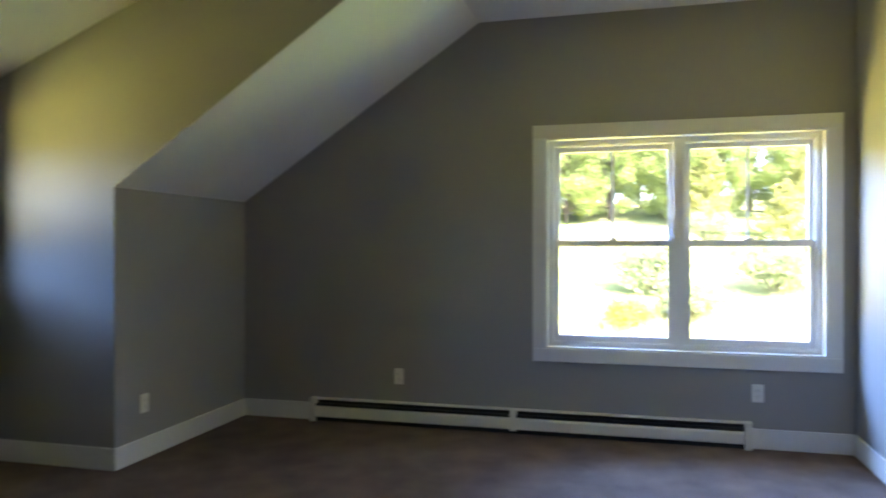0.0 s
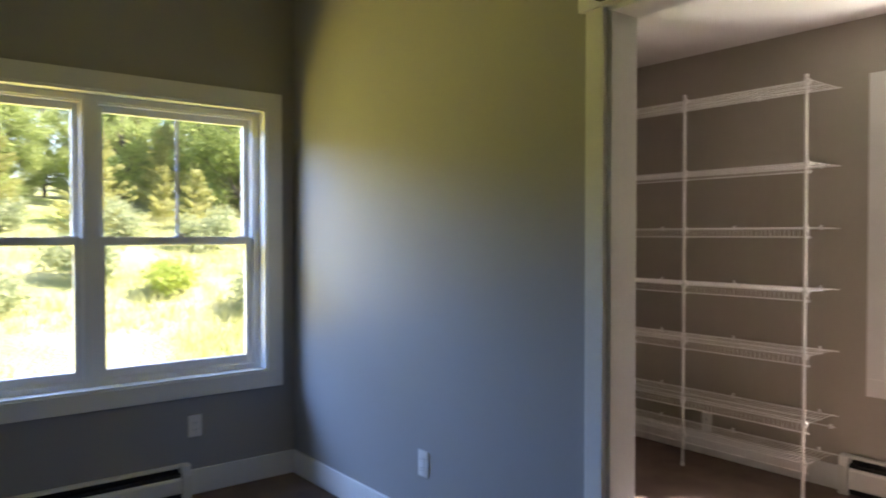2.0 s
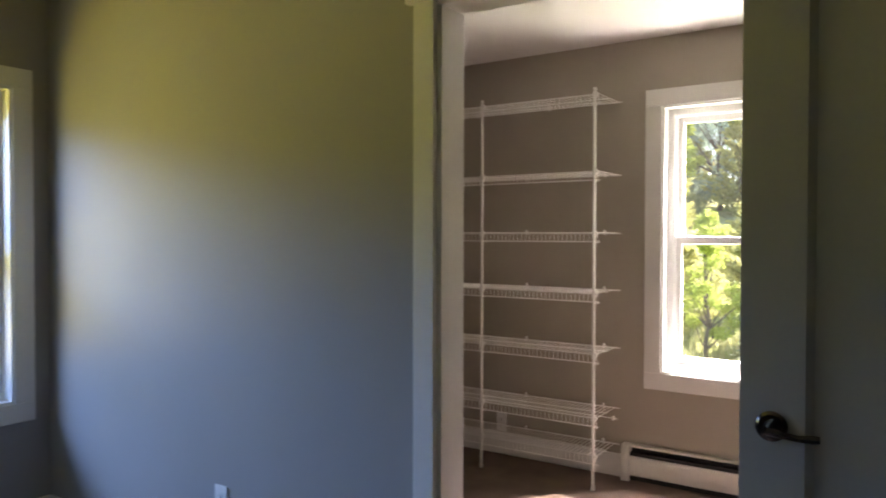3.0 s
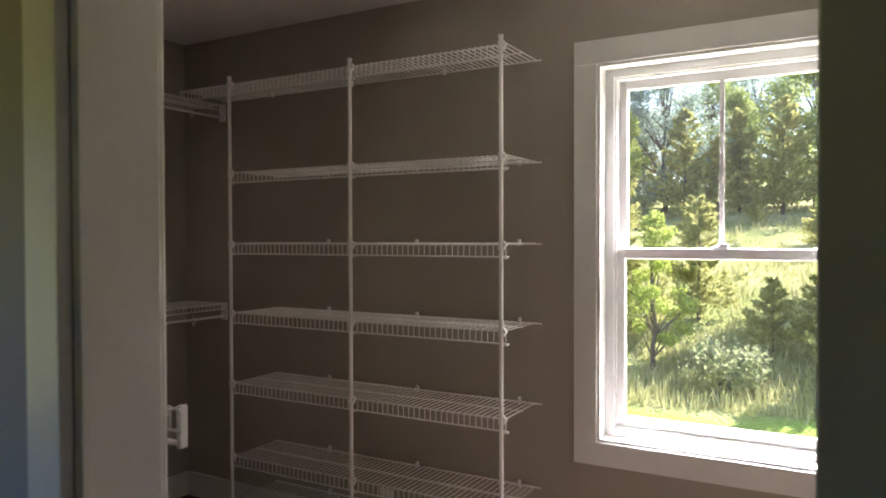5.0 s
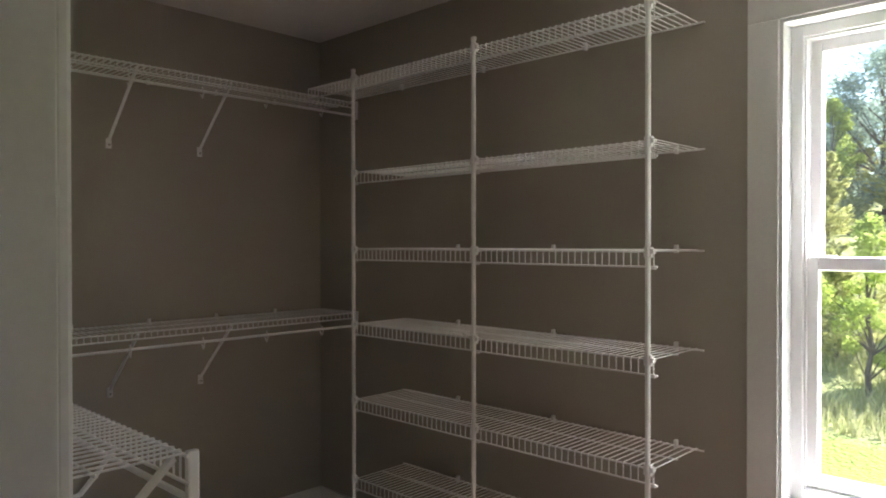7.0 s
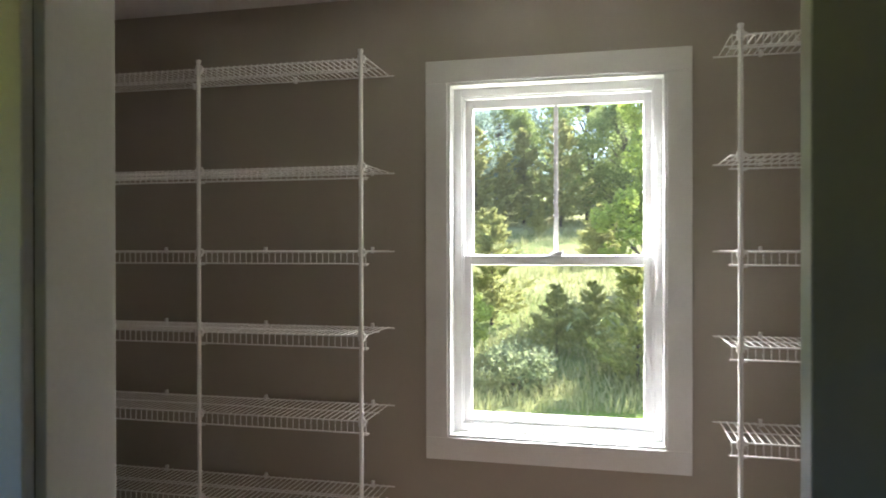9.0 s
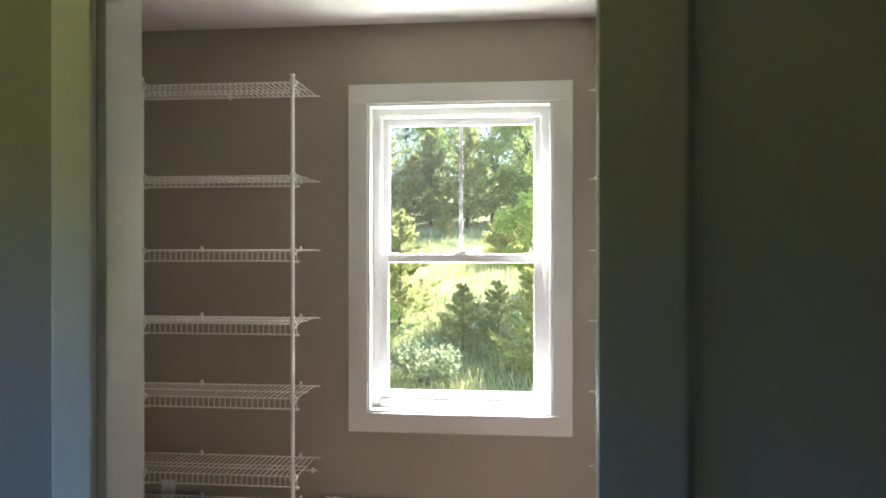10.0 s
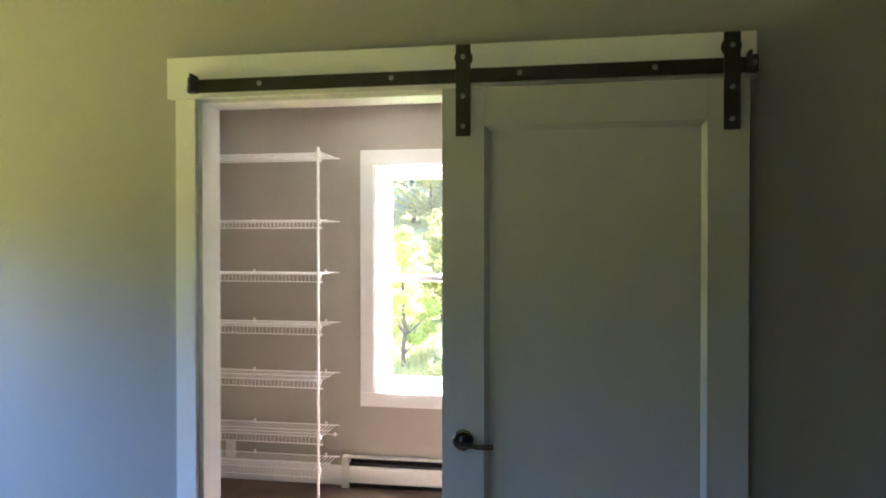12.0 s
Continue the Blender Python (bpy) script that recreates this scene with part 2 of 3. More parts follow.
CWX0, CWX1, CWZ0, CWZ1 = 2.306, 3.187, 0.618, 2.100
structure("wall_closet_north", [(CX0, CWX0, BACK, BACK + OUT, 0, 3.1), (CWX1, XE + OUT, BACK, BACK + OUT, 0, 3.1),
                                (CWX0, CWX1, BACK, BACK + OUT, 0, CWZ0), (CWX0, CWX1, BACK, BACK + OUT, CWZ1, 3.1)],
          M_CLOSET, "taupe painted closet wall with a window", "wall")
# far end wall
structure("wall_east", [(XE, XE + OUT, DORMER_Y - OUT, BACK, 0, 3.1)], M_WALL, "grey painted far end wall of the bedroom", "wall")
structure("wall_knee", [(0, CHEEK_X, KNEE_Y - 0.12, KNEE_Y, 0, KNEE_Z + 0.1)], M_WALL, "low grey knee wall under the sloped ceiling", "wall")
structure("wall_knee_east", [(DORMER_E, XE, KNEE_Y - 0.12, KNEE_Y, 0, KNEE_Z + 0.1)], M_WALL, "low grey knee wall under the sloped ceiling", "wall")


def cheek(name, x0, x1):
    bm = bmesh.new()
    prism(bm, [(DORMER_Y, 0), (KNEE_Y - 0.002, 0), (KNEE_Y - 0.002, KNEE_Z + 0.002), (BEND_Y, CEIL + 0.002), (BEND_Y, CEIL + 0.16),
               (DORMER_Y, CEIL + 0.16)], "x", x0, x1)
    return tagged(part(name, bm, M_WALL), "grey painted side wall of the dormer", "wall", kind="structure")


cheek("wall_dormer_west", CHEEK_X - 0.12, CHEEK_X + 0.003)
cheek("wall_dormer_east", DORMER_E - 0.003, DORMER_E + 0.12)
DWX0, DWX1, DWZ0, DWZ1 = 1.76, 2.66, 1.15, 2.00
structure("wall_dormer_south", [(CHEEK_X, DWX0, DORMER_Y - OUT, DORMER_Y, 0, 3.0), (DWX1, DORMER_E, DORMER_Y - OUT, DORMER_Y, 0, 3.0),
                                (DWX0, DWX1, DORMER_Y - OUT, DORMER_Y, 0, DWZ0), (DWX0, DWX1, DORMER_Y - OUT, DORMER_Y, DWZ1, 3.0)],
          M_WALL, "grey painted dormer front wall", "wall")


def ceilings():
    bm = bmesh.new()
    box(bm, -OUT, XE + OUT, BEND_Y, 0.064, CEIL, CEIL + 0.15)
    for x0, x1 in ((0, CHEEK_X), (DORMER_E, XE)):
        prism(bm, [(BEND_Y, CEIL), (KNEE_Y, KNEE_Z), (KNEE_Y - 0.12, KNEE_Z), (KNEE_Y - 0.12, KNEE_Z + 0.16), (BEND_Y, CEIL + 0.15)], "x", x0, x1)
    ys = -3.678
    prism(bm, [(BEND_Y, CEIL), (ys, CEIL), (DORMER_Y - OUT, dormer_z(DORMER_Y - OUT)), (DORMER_Y - OUT, 3.05), (BEND_Y, 3.05)],
          "x", CHEEK_X, DORMER_E)
    tagged(part("ceiling", bm, M_CEIL), "white painted bedroom ceiling sloping down to knee walls", "ceiling", kind="structure")
    bm = bmesh.new()
    box(bm, CX0, CX1, 0.128, BACK, CLOSET_CEIL, CLOSET_CEIL + 0.1)
    tagged(part("ceiling_closet", bm, M_CEIL), "flat white painted closet ceiling", "ceiling", kind="structure")
    bm = bmesh.new()
    box(bm, -0.35, XE + 0.35, DORMER_Y - 0.5, BACK + 0.4, 3.11, 3.25)
    tagged(part("roof_slab", bm, M_SIDING), "plain flat roof closing the house", "roof", kind="structure")


ceilings()
# the storey below
structure("wall_lower_storey", [(-OUT, XE + OUT, DORMER_Y - OUT, DORMER_Y, -2.9, -0.26), (-OUT, XE + OUT, BACK, BACK + OUT, -2.9, -0.26),
                                (-OUT, 0, DORMER_Y, BACK, -2.9, -0.26), (XE, XE + OUT, DORMER_Y, BACK, -2.9, -0.26)],
          M_SIDING, "plain light siding of the storey below", "wall")


# baseboards
def baseboard(dims_list):
    bm = bmesh.new()
    for d in dims_list:
        box(bm, *d, 0.003)
    return tagged(part("baseboard", bm, M_TRIM), "flat white painted baseboard along the wall", "baseboard", kind="structure")


BH, BT = 0.130, 0.015
baseboard([(BT, 2.168, -BT, 0, 0, BH)])
baseboard([(4.0, XE - BT, -BT, 0, 0, BH)])
baseboard([(0, BT, -0.611, 0, 0, BH)])
baseboard([(0, BT, KNEE_Y, -3.706, 0, BH)])
baseboard([(BT, CHEEK_X + BT, KNEE_Y, KNEE_Y + BT, 0, BH)])
baseboard([(CHEEK_X, CHEEK_X + BT, DORMER_Y, KNEE_Y - 0.001, 0, BH)])
baseboard([(CHEEK_X + BT, DORMER_E, DORMER_Y, DORMER_Y + BT, 0, BH)])
baseboard([(CX0 + BT, 2.10, BACK - BT, BACK, 0, BH)])
baseboard([(CX0, CX0 + BT, 0.128, BACK, 0, BH)])
baseboard([(3.56, CX1, BACK - BT, BACK, 0, BH)])
baseboard([(CX0 + BT, 2.168, 0.128, 0.128 + BT, 0, BH)])


# ---- windows ----
def ring(bm, x0, x1, z0, z1, w, y0, y1, wt=None, wb=None, bevel=0.002):
    wt, wb = wt or w, wb or w
    box(bm, x0, x0 + w, y0, y1, z0, z1, bevel)
    box(bm, x1 - w, x1, y0, y1, z0, z1, bevel)
    box(bm, x0 + w, x1 - w, y0, y1, z1 - wt, z1, bevel)
    box(bm, x0 + w, x1 - w, y0, y1, z0, z0 + wb, bevel)


def window(name, m, W, H, units, label, casing=0.09, glass_side=0.083, mid=0.5):
    """Double-hung window. Local x runs along the wall, y outward, z up from the opening's lower corner."""
    ob = empty(name, m, label, "window", kind="structure")
    c = casing
    # casing boards
    bpart("head_casing", (-c, W + c, -0.02, 0, H, H + c), M_TRIM, ob, bevel=0.002)
    bpart("bottom_casing", (-c, W + c, -0.02, 0, -c, 0), M_TRIM, ob, bevel=0.002)
    bpart("side_casing", (-c, 0, -0.02, 0, 0.0005, H - 0.0005), M_TRIM, ob, bevel=0.002)
    bpart("side_casing", (W, W + c, -0.02, 0, 0.0005, H - 0.0005), M_TRIM, ob, bevel=0.002)
    t = 0.012
    bm = bmesh.new()
    ring(bm, 0, W, 0, H, t, -0.012, 0.075, bevel=0.001)
    part("reveal_liner", bm, M_TRIM, ob)
    uw = (W - 2 * t) / units
    for k in range(units):
        x0, x1 = t + k * uw, t + (k + 1) * uw
        bm = bmesh.new()
        ring(bm, x0, x1, t, H - t, 0.034, 0.062, 0.155, 0.034, 0.030)
        ring(bm, x0 + 0.033, x1 - 0.033, t + 0.029, H - t - 0.033, 0.008, 0.072, 0.15, bevel=0.001)
        frame_ob = part("window_frame", bm, M_VINYL, ob)
        sx0, sx1 = x0 + 0.036, x1 - 0.036
        sz0, sz1 = t + 0.032, H - t - 0.036
        zm = sz0 + (sz1 - sz0) * mid
        sw = 0.036
        # lower sash stands inside the upper one
        for nm, a, b, y in (("lower_sash", sz0, zm + 0.022, 0.082), ("upper_sash", zm - 0.022, sz1, 0.116)):
            bm = bmesh.new()
            ring(bm, sx0, sx1, a, b, sw, y, y + 0.032, 0.040, 0.044 if nm == "lower_sash" else 0.036, 0.003)
            sash = part(nm, bm, M_VINYL, ob)
            g = bpart("pane", (sx0 + sw - 0.004, sx1 - sw + 0.004, y + 0.012, y + 0.018, a + 0.036, b - 0.036), M_GLASS, sash)
            g.visible_shadow = False
            if nm == "upper_sash":
                xm = (sx0 + sx1) / 2
                bpart("muntin", (xm - 0.009, xm + 0.009, y + 0.004, y + 0.011, a + 0.034, b - 0.038), M_VINYL, sash, bevel=0.002)
            else:
                xm = (sx0 + sx1) / 2
                bm = bmesh.new()
                box(bm, xm - 0.028, xm + 0.028, y + 0.004, y + 0.026, b, b + 0.009, 0.002)
                rod(bm, (xm, y + 0.014, b + 0.008), (xm, y + 0.014, b + 0.018), 0.010, 10)
                box(bm, xm - 0.005, xm + 0.030, y + 0.004, y + 0.014, b + 0.009, b + 0.017, 0.002)
                part("sash_lock", bm, M_VINYL, sash, "white cam lock")
                for s in (-1, 1):
                    xs = xm + s * (sx1 - sx0) * 0.42
                    bpart("tilt_latch", (xs - 0.022, xs + 0.022, y + 0.006, y + 0.02, b, b + 0.005), M_VINYL, sash, bevel=0.001)
    return ob


window("window_1", pose(0, WY0, WZ0, 0, 0, 90), WY1 - WY0, WZ1 - WZ0, 2, "white twin double-hung window over the heater")
window("window_2", pose(CWX0, BACK, CWZ0), CWX1 - CWX0, CWZ1 - CWZ0, 1, "white double-hung closet window with wide flat casing", casing=0.092)
window("window_3", pose(DWX1, DORMER_Y, DWZ0, 0, 0, 180), DWX1 - DWX0, DWZ1 - DWZ0, 1, "white double-hung dormer window")


# ---- doorway ----
def doorway():
    ob = empty("door_frame", pose(0, 0, 0), "white painted casing and jambs of the closet doorway", "door frame", kind="structure")
    j = 0.018
    bpart("jamb", (DX0, DX0 + j, 0.001, 0.130, 0, DZ - j), M_TRIM, ob, bevel=0.002)
    bpart("jamb", (DX1 - j, DX1, 0.001, 0.130, 0, DZ - j), M_TRIM, ob, bevel=0.002)
    bpart("head_jamb", (DX0, DX1, 0.001, 0.130, DZ - j, DZ), M_TRIM, ob, bevel=0.002)
    bpart("side_casing", (2.170, 2.247, -0.020, 0, 0, 2.100), M_TRIM, ob, bevel=0.003)
    bpart("side_casing", (3.201, 3.277, -0.020, 0, 0, 2.100), M_TRIM, ob, bevel=0.002)
    bpart("header_board", (2.142, 4.112, -0.026, 0, 2.101, 2.245), M_TRIM, ob, bevel=0.002)
    bpart("closet_casing", (2.170, 2.255, 0.1285, 0.148, 0, 2.100), M_TRIM, ob, bevel=0.006)
    bpart("closet_casing", (3.193, 3.277, 0.1285, 0.148, 0, 2.100), M_TRIM, ob, bevel=0.006)
    bpart("closet_head_casing", (2.170, 3.277, 0.1285, 0.148, 2.1005, 2.200), M_TRIM, ob, bevel=0.006)


doorway()


def bolt(bm_parent, x, y, z, r=0.0065):
    bm = bmesh.new()
    rod(bm, (x, y, z), (x, y - 0.003, z), r * 1.35, 14)
    rod(bm, (x, y - 0.003, z), (x, y - 0.010, z), r, 6)
    return part("bolt", bm, M_BOLT, bm_parent, "steel hex bolt")


def barn_rail():
    ob = empty("barn_door_rail", pose(0, 0, 0), "dark bronze flat steel sliding-door rail bolted to the header", "door rail")
    bpart("bar", (2.262, 4.085, -0.052, -0.044, 2.113, 2.159), M_STEEL, ob, bevel=0.0015)
    for x in (2.500, 2.964, 3.388, 3.807):
        bm = bmesh.new()
        rod(bm, (x, -0.026, 2.138), (x, -0.044, 2.138), 0.011, 14)
        part("standoff", bm, M_STEEL, ob)
        bolt(ob, x, -0.052, 2.138)
    for x, s in ((2.249, 1), (4.098, -1)):
        bm = bmesh.new()
        box(bm, x - 0.013, x + 0.013, -0.056, -0.026, 2.114, 2.166, 0.002)
        box(bm, x + s * 0.013, x + s * 0.021, -0.092, -0.040, 2.112, 2.172, 0.002)
        stop = part("end_stop", bm, M_STEEL, ob)
        bolt(stop, x, -0.056, 2.140, 0.0065)


barn_rail()


def barn_door():
    ob = empty("barn_door", pose(3.140, -0.062, 0), "grey painted single-panel sliding barn door slid open", "door")
    W, S, Z0, Z1, t = 0.940, 0.138, 0.012, 2.090, 0.019
    bpart("stile", (0, S, -t, t, Z0, Z1), M_DOOR, ob, bevel=0.002)
    bpart("stile", (W - 0.122, W, -t, t, Z0, Z1), M_DOOR, ob, bevel=0.002)
    bpart("top_rail", (S + 0.0002, W - 0.1222, -t, t, 1.966, Z1), M_DOOR, ob, bevel=0.001)
    bpart("bottom_rail", (S + 0.0002, W - 0.1222, -t, t, Z0, 0.235), M_DOOR, ob, bevel=0.001)
    bpart("panel", (S - 0.004, W - 0.118, -0.004, 0.004, 0.230, 1.970), M_DOOR, ob)
    # sloped sticking round the panel
    bm = bmesh.new()
    s = 0.015
    x0, x1, z0, z1 = S + 0.0002, W - 0.1222, 0.235, 1.966
    for a, b in (((x0, -t), (x0 + s, -0.004)), ((x1, -t), (x1 - s, -0.004))):
        prism(bm, [a, b, (a[0], -0.004)], "z", z0, z1)
    for a, b in (((-t, z0), (-0.004, z0 + s)), ((-t, z1), (-0.004, z1 - s))):
        prism(bm, [a, b, (-0.004, a[1])], "x", x0, x1)
    part("panel_moulding", bm, M_DOOR, ob)
    # lever
    hx, hz = 0.069, 0.957
    bm = bmesh.new()
    rod(bm, (hx, -t, hz), (hx, -t - 0.007, hz), 0.034, 32)
    rod(bm, (hx, -t - 0.007, hz), (hx, -t - 0.012, hz), 0.034, 32, 0.027)
    rod(bm, (hx, -t - 0.012, hz), (hx, -t - 0.018, hz), 0.016, 20, 0.013)
    rose = part("lever_handle", bm, M_HANDLE, ob, "black nickel lever handle with a round rose")
    bm = bmesh.new()
    rod(bm, (0, 0, 0), (0, -0.038, 0), 0.010, 16)
    pts = [(0, -0.038, 0, 0.0095), (0.03, -0.041, -0.004, 0.008), (0.062, -0.038, -0.008, 0.0075), (0.088, -0.034, -0.007, 0.0095), (0.102, -0.033, -0.006, 0.008)]
    for a, b in zip(pts, pts[1:]):
        rod(bm, a[:3], b[:3], a[3], 14, b[3])
    lv = part("lever", bm, M_HANDLE, rose, smooth=False)
    lv.location = (hx, -t - 0.014, hz)
    # hangers
    for x in (0.045, W - 0.076):
        bm = bmesh.new()
        box(bm, x, x + 0.048, -t - 0.007, -t, 1.934, 2.228, 0.002)
        h = part("hanger", bm, M_STEEL, ob, "dark steel strap hanger with a wheel")
        bm = bmesh.new()
        xc = x + 0.024
        rod(bm, (xc, -t + 0.001, 2.188), (xc, -t + 0.019, 2.188), 0.029, 28)
        part("wheel", bm, M_STEEL, h)
        for z in (2.188, 2.062, 1.966):
            bolt(h, xc, -t - 0.007, z, 0.0058)
    return ob


barn_door()


# ---- baseboard heaters ----
def heater(m, length, joints, label, hgt=0.172):
    """Local x along the wall, y away from it, z up."""
    ob = empty("baseboard_heater", m, label, "heater")
    d = 0.064
    e = 0.045
    bpart("back_plate", (0, length, 0, 0.004, 0.012, hgt), M_HEAT, ob)
    # solid block and back strip, coloured near-black as the shade behind the cover
    bpart("cavity", (e * 0.5, length - e * 0.5, 0.0045, d - 0.020, 0.004, hgt - 0.040), M_GAP_SHADE, ob, "near-black block with the shade inside the heater painted on")
    bpart("slot_lining", (e * 0.5, length - e * 0.5, 0.0045, 0.007, hgt - 0.040, hgt - 0.005), M_GAP_SHADE, ob)
    cuts = [e] + list(joints) + [length - e]
    for a, b in zip(cuts, cuts[1:]):
        bm = bmesh.new()
        prism(bm, [(d - 0.010, 0.040), (d - 0.002, 0.036), (d, 0.044), (d, hgt - 0.072), (d - 0.004, hgt - 0.062), (d - 0.011, hgt - 0.056), (d - 0.011, hgt - 0.060), (d - 0.006, hgt - 0.070), (d - 0.006, 0.046)],
              "x", a + 0.004, b - 0.004)
        part("front_cover", bm, M_HEAT, ob)
        bm = bmesh.new()
        prism(bm, [(0.004, hgt - 0.004), (0.004, hgt), (d - 0.030, hgt), (d - 0.022, hgt - 0.009), (d - 0.025, hgt - 0.011), (d - 0.032, hgt - 0.004)], "x", a + 0.002, b - 0.002)
        part("top_hood", bm, M_HEAT, ob)
        bm = bmesh.new()
        prism(bm, [(0.012, hgt - 0.048), (d - 0.030, hgt - 0.052), (d - 0.030, hgt - 0.049), (0.012, hgt - 0.045)], "x", a + 0.01, b - 0.01)
        part("damper", bm, M_FIN, ob)
    for x in joints:
        bm = bmesh.new()
        prism(bm, [(0.004, 0.02), (d + 0.002, 0.026), (d + 0.002, hgt - 0.050), (d - 0.010, hgt - 0.004), (0.004, hgt + 0.001)], "x", x - 0.022, x + 0.022)
        part("joint_cover", bm, M_HEAT, ob)
    for a in (0, length - e):
        bm = bmesh.new()
        prism(bm, [(0, 0.0), (d + 0.002, 0.0), (d + 0.003, hgt - 0.052), (d - 0.008, hgt - 0.004), (d - 0.018, hgt + 0.002), (0, hgt + 0.002)], "x", a, a + e)
        part("end_cap", bm, M_HEAT, ob)
    return ob


heater(pose(0, -0.613, 0, 0, 0, -90), 3.09, [1.55], "long white two-section baseboard heater under the window")
heater(pose(3.55, BACK, 0, 0, 0, 180), 1.45, [], "white baseboard heater under the closet window", 0.20)


# ---- outlets ----
def outlet(m, label):
    ob = empty("wall_outlet", m, label, "outlet", "wall outlets")
    bpart("cover_plate", (-0.036, 0.036, -0.006, 0, -0.058, 0.058), M_PLASTIC, ob, bevel=0.003)
    face = bpart("receptacle", (-0.0165, 0.0165, -0.0085, -0.006, -0.0335, 0.0335), M_PLASTIC, ob, bevel=0.001)
    for z in (-0.019, 0.019):
        for x in (-0.0065, 0.0065):
            bpart("slot", (x - 0.0012, x + 0.0012, -0.0092, -0.0086, z - 0.003, z + 0.005), M_GAP_SHADE, face)
        bpart("slot", (-0.002, 0.002, -0.0092, -0.0086, z - 0.011, z - 0.007), M_GAP_SHADE, face)
    return ob


o1 = outlet(pose(0, -0.573, 0.358, 0, 0, 90), "white duplex outlet low on the grey wall")
copy_thing(o1, pose(0, -3.015, 0.357, 0, 0, 90))
copy_thing(o1, pose(1.19, KNEE_Y, 0.340, 0, 0, 180))
copy_thing(o1, pose(1.247, 0, 0.358))
copy_thing(o1, pose(1.30, BACK, 0.20))


# ---- closet wire shelving ----
WR = 0.0022


def shelf_meshes(length, depth=0.30, lip=0.050, step=0.0254, back_extra=0.0):
    """Wire deck: cross wires bent over the front into a lip. Local x along, y from wall (0) to front (-depth)."""
    bm = bmesh.new()
    n = int(length / step)
    off = (length - n * step) / 2
    for i in range(n + 1):
        x = off + i * step
        rod(bm, (x, 0, 0), (x, -depth, 0), WR, 4, caps=False)
        rod(bm, (x, -depth, 0.0005), (x, -depth, -lip), WR, 4, caps=False)
    wires = finish(bm, "wire_deck")
    rods = []
    for nm, y, z, r in (("back_rod", -0.004, -0.004, 0.0034), ("middle_rod", -depth * 0.5, -0.004, 0.003),
                        ("front_rod", -depth + 0.004, -0.004, 0.0034), ("lip_rod", -depth + 0.003, -lip, 0.0034)):
        bm = bmesh.new()
        ext = back_extra if nm == "back_rod" else (0.006 if nm == "lip_rod" else 0.0)
        rod(bm, (-ext, y, z), (length + ext, y, z), r, 8)
        rods.append((nm, finish(bm, nm)))
    return wires, rods


def wire_shelf(m, length, label, depth=0.30, lip=0.050, clips=(), back_extra=0.0):
    ob = empty("wire_shelf", m, label, "shelf", "closet wire shelves")
    wires, rods = shelf_meshes(length, depth, lip, back_extra=back_extra)
    wires.materials.append(M_WIRE)
    w = new("wire_deck", wires)
    w.parent = ob
    w["kind"] = "stuff"
    for nm, me in rods:
        me.materials.append(M_WIRE)
        o = new(nm, me)
        o.parent = ob
    for x in clips:
        bm = bmesh.new()
        box(bm, x - 0.006, x + 0.006, -0.012, 0.004, -0.012, 0.016, 0.002)
        rod(bm, (x, -0.013, 0.009), (x, -0.010, 0.009), 0.004, 8)
        part("wall_clip", bm, M_WIRE, ob)
    return ob


SHELF_Z = (2.148, 1.733, 1.400, 1.073, 0.742, 0.395, 0.187)
PX = (0.630, 1.330, 2.030)
FY = 1.855


def post(x, label="white steel shelf post standing on the carpet"):
    ob = empty("shelf_post", pose(x, FY - 0.008, 0), label, "post", "closet shelf posts")
    bm = bmesh.new()
    rod(bm, (0, 0, 0.004), (0, 0, 2.172), 0.0085, 12)
    part("tube", bm, M_WIRE, ob, smooth=False)
    bm = bmesh.new()
    rod(bm, (0, 0, 2.168), (0, 0, 2.180), 0.0105, 12)
    part("top_cap", bm, M_WIRE, ob)
    bm = bmesh.new()
    rod(bm, (0, 0, 0), (0, 0, 0.016), 0.0115, 12)
    part("foot", bm, M_WIRE, ob)
    for z in SHELF_Z:
        bm = bmesh.new()
        prism(bm, [(-0.012, z - 0.022), (-0.012, z + 0.010), (0.012, z + 0.010), (0.012, z + 0.004), (0.020, z + 0.002), (0.020, z - 0.010), (0.012, z - 0.012), (0.012, z - 0.022)],
              "y", -0.004, 0.013)
        part("shelf_clip", bm, M_WIRE, ob)
        bpart("lip_clip", (0.004, 0.022, 0.003, 0.011, z - 0.058, z - 0.046), M_WIRE, ob, bevel=0.002)
    return ob


for i, z in enumerate(SHELF_Z):
    x0 = 0.29 if i == 0 else 0.645
    wire_shelf(pose(x0, BACK - 0.004, z), 2.052 - x0, "white coated wire shelf along the window wall", clips=[0.33 + 0.5 * k for k in range(3)], back_extra=0.020)
p0 = post(PX[0])
for x in PX[1:]:
    copy_thing(p0, pose(x, FY - 0.008, 0))
for x in (3.405, 4.105):
    copy_thing(p0, pose(x, FY - 0.008, 0))
for i, z in enumerate(SHELF_Z):
    wire_shelf(pose(3.375, BACK - 0.004, z), CX1 - 3.40, "white coated wire shelf beside the closet window", clips=[0.15 + 0.5 * k for k in range(3)], back_extra=0.020)


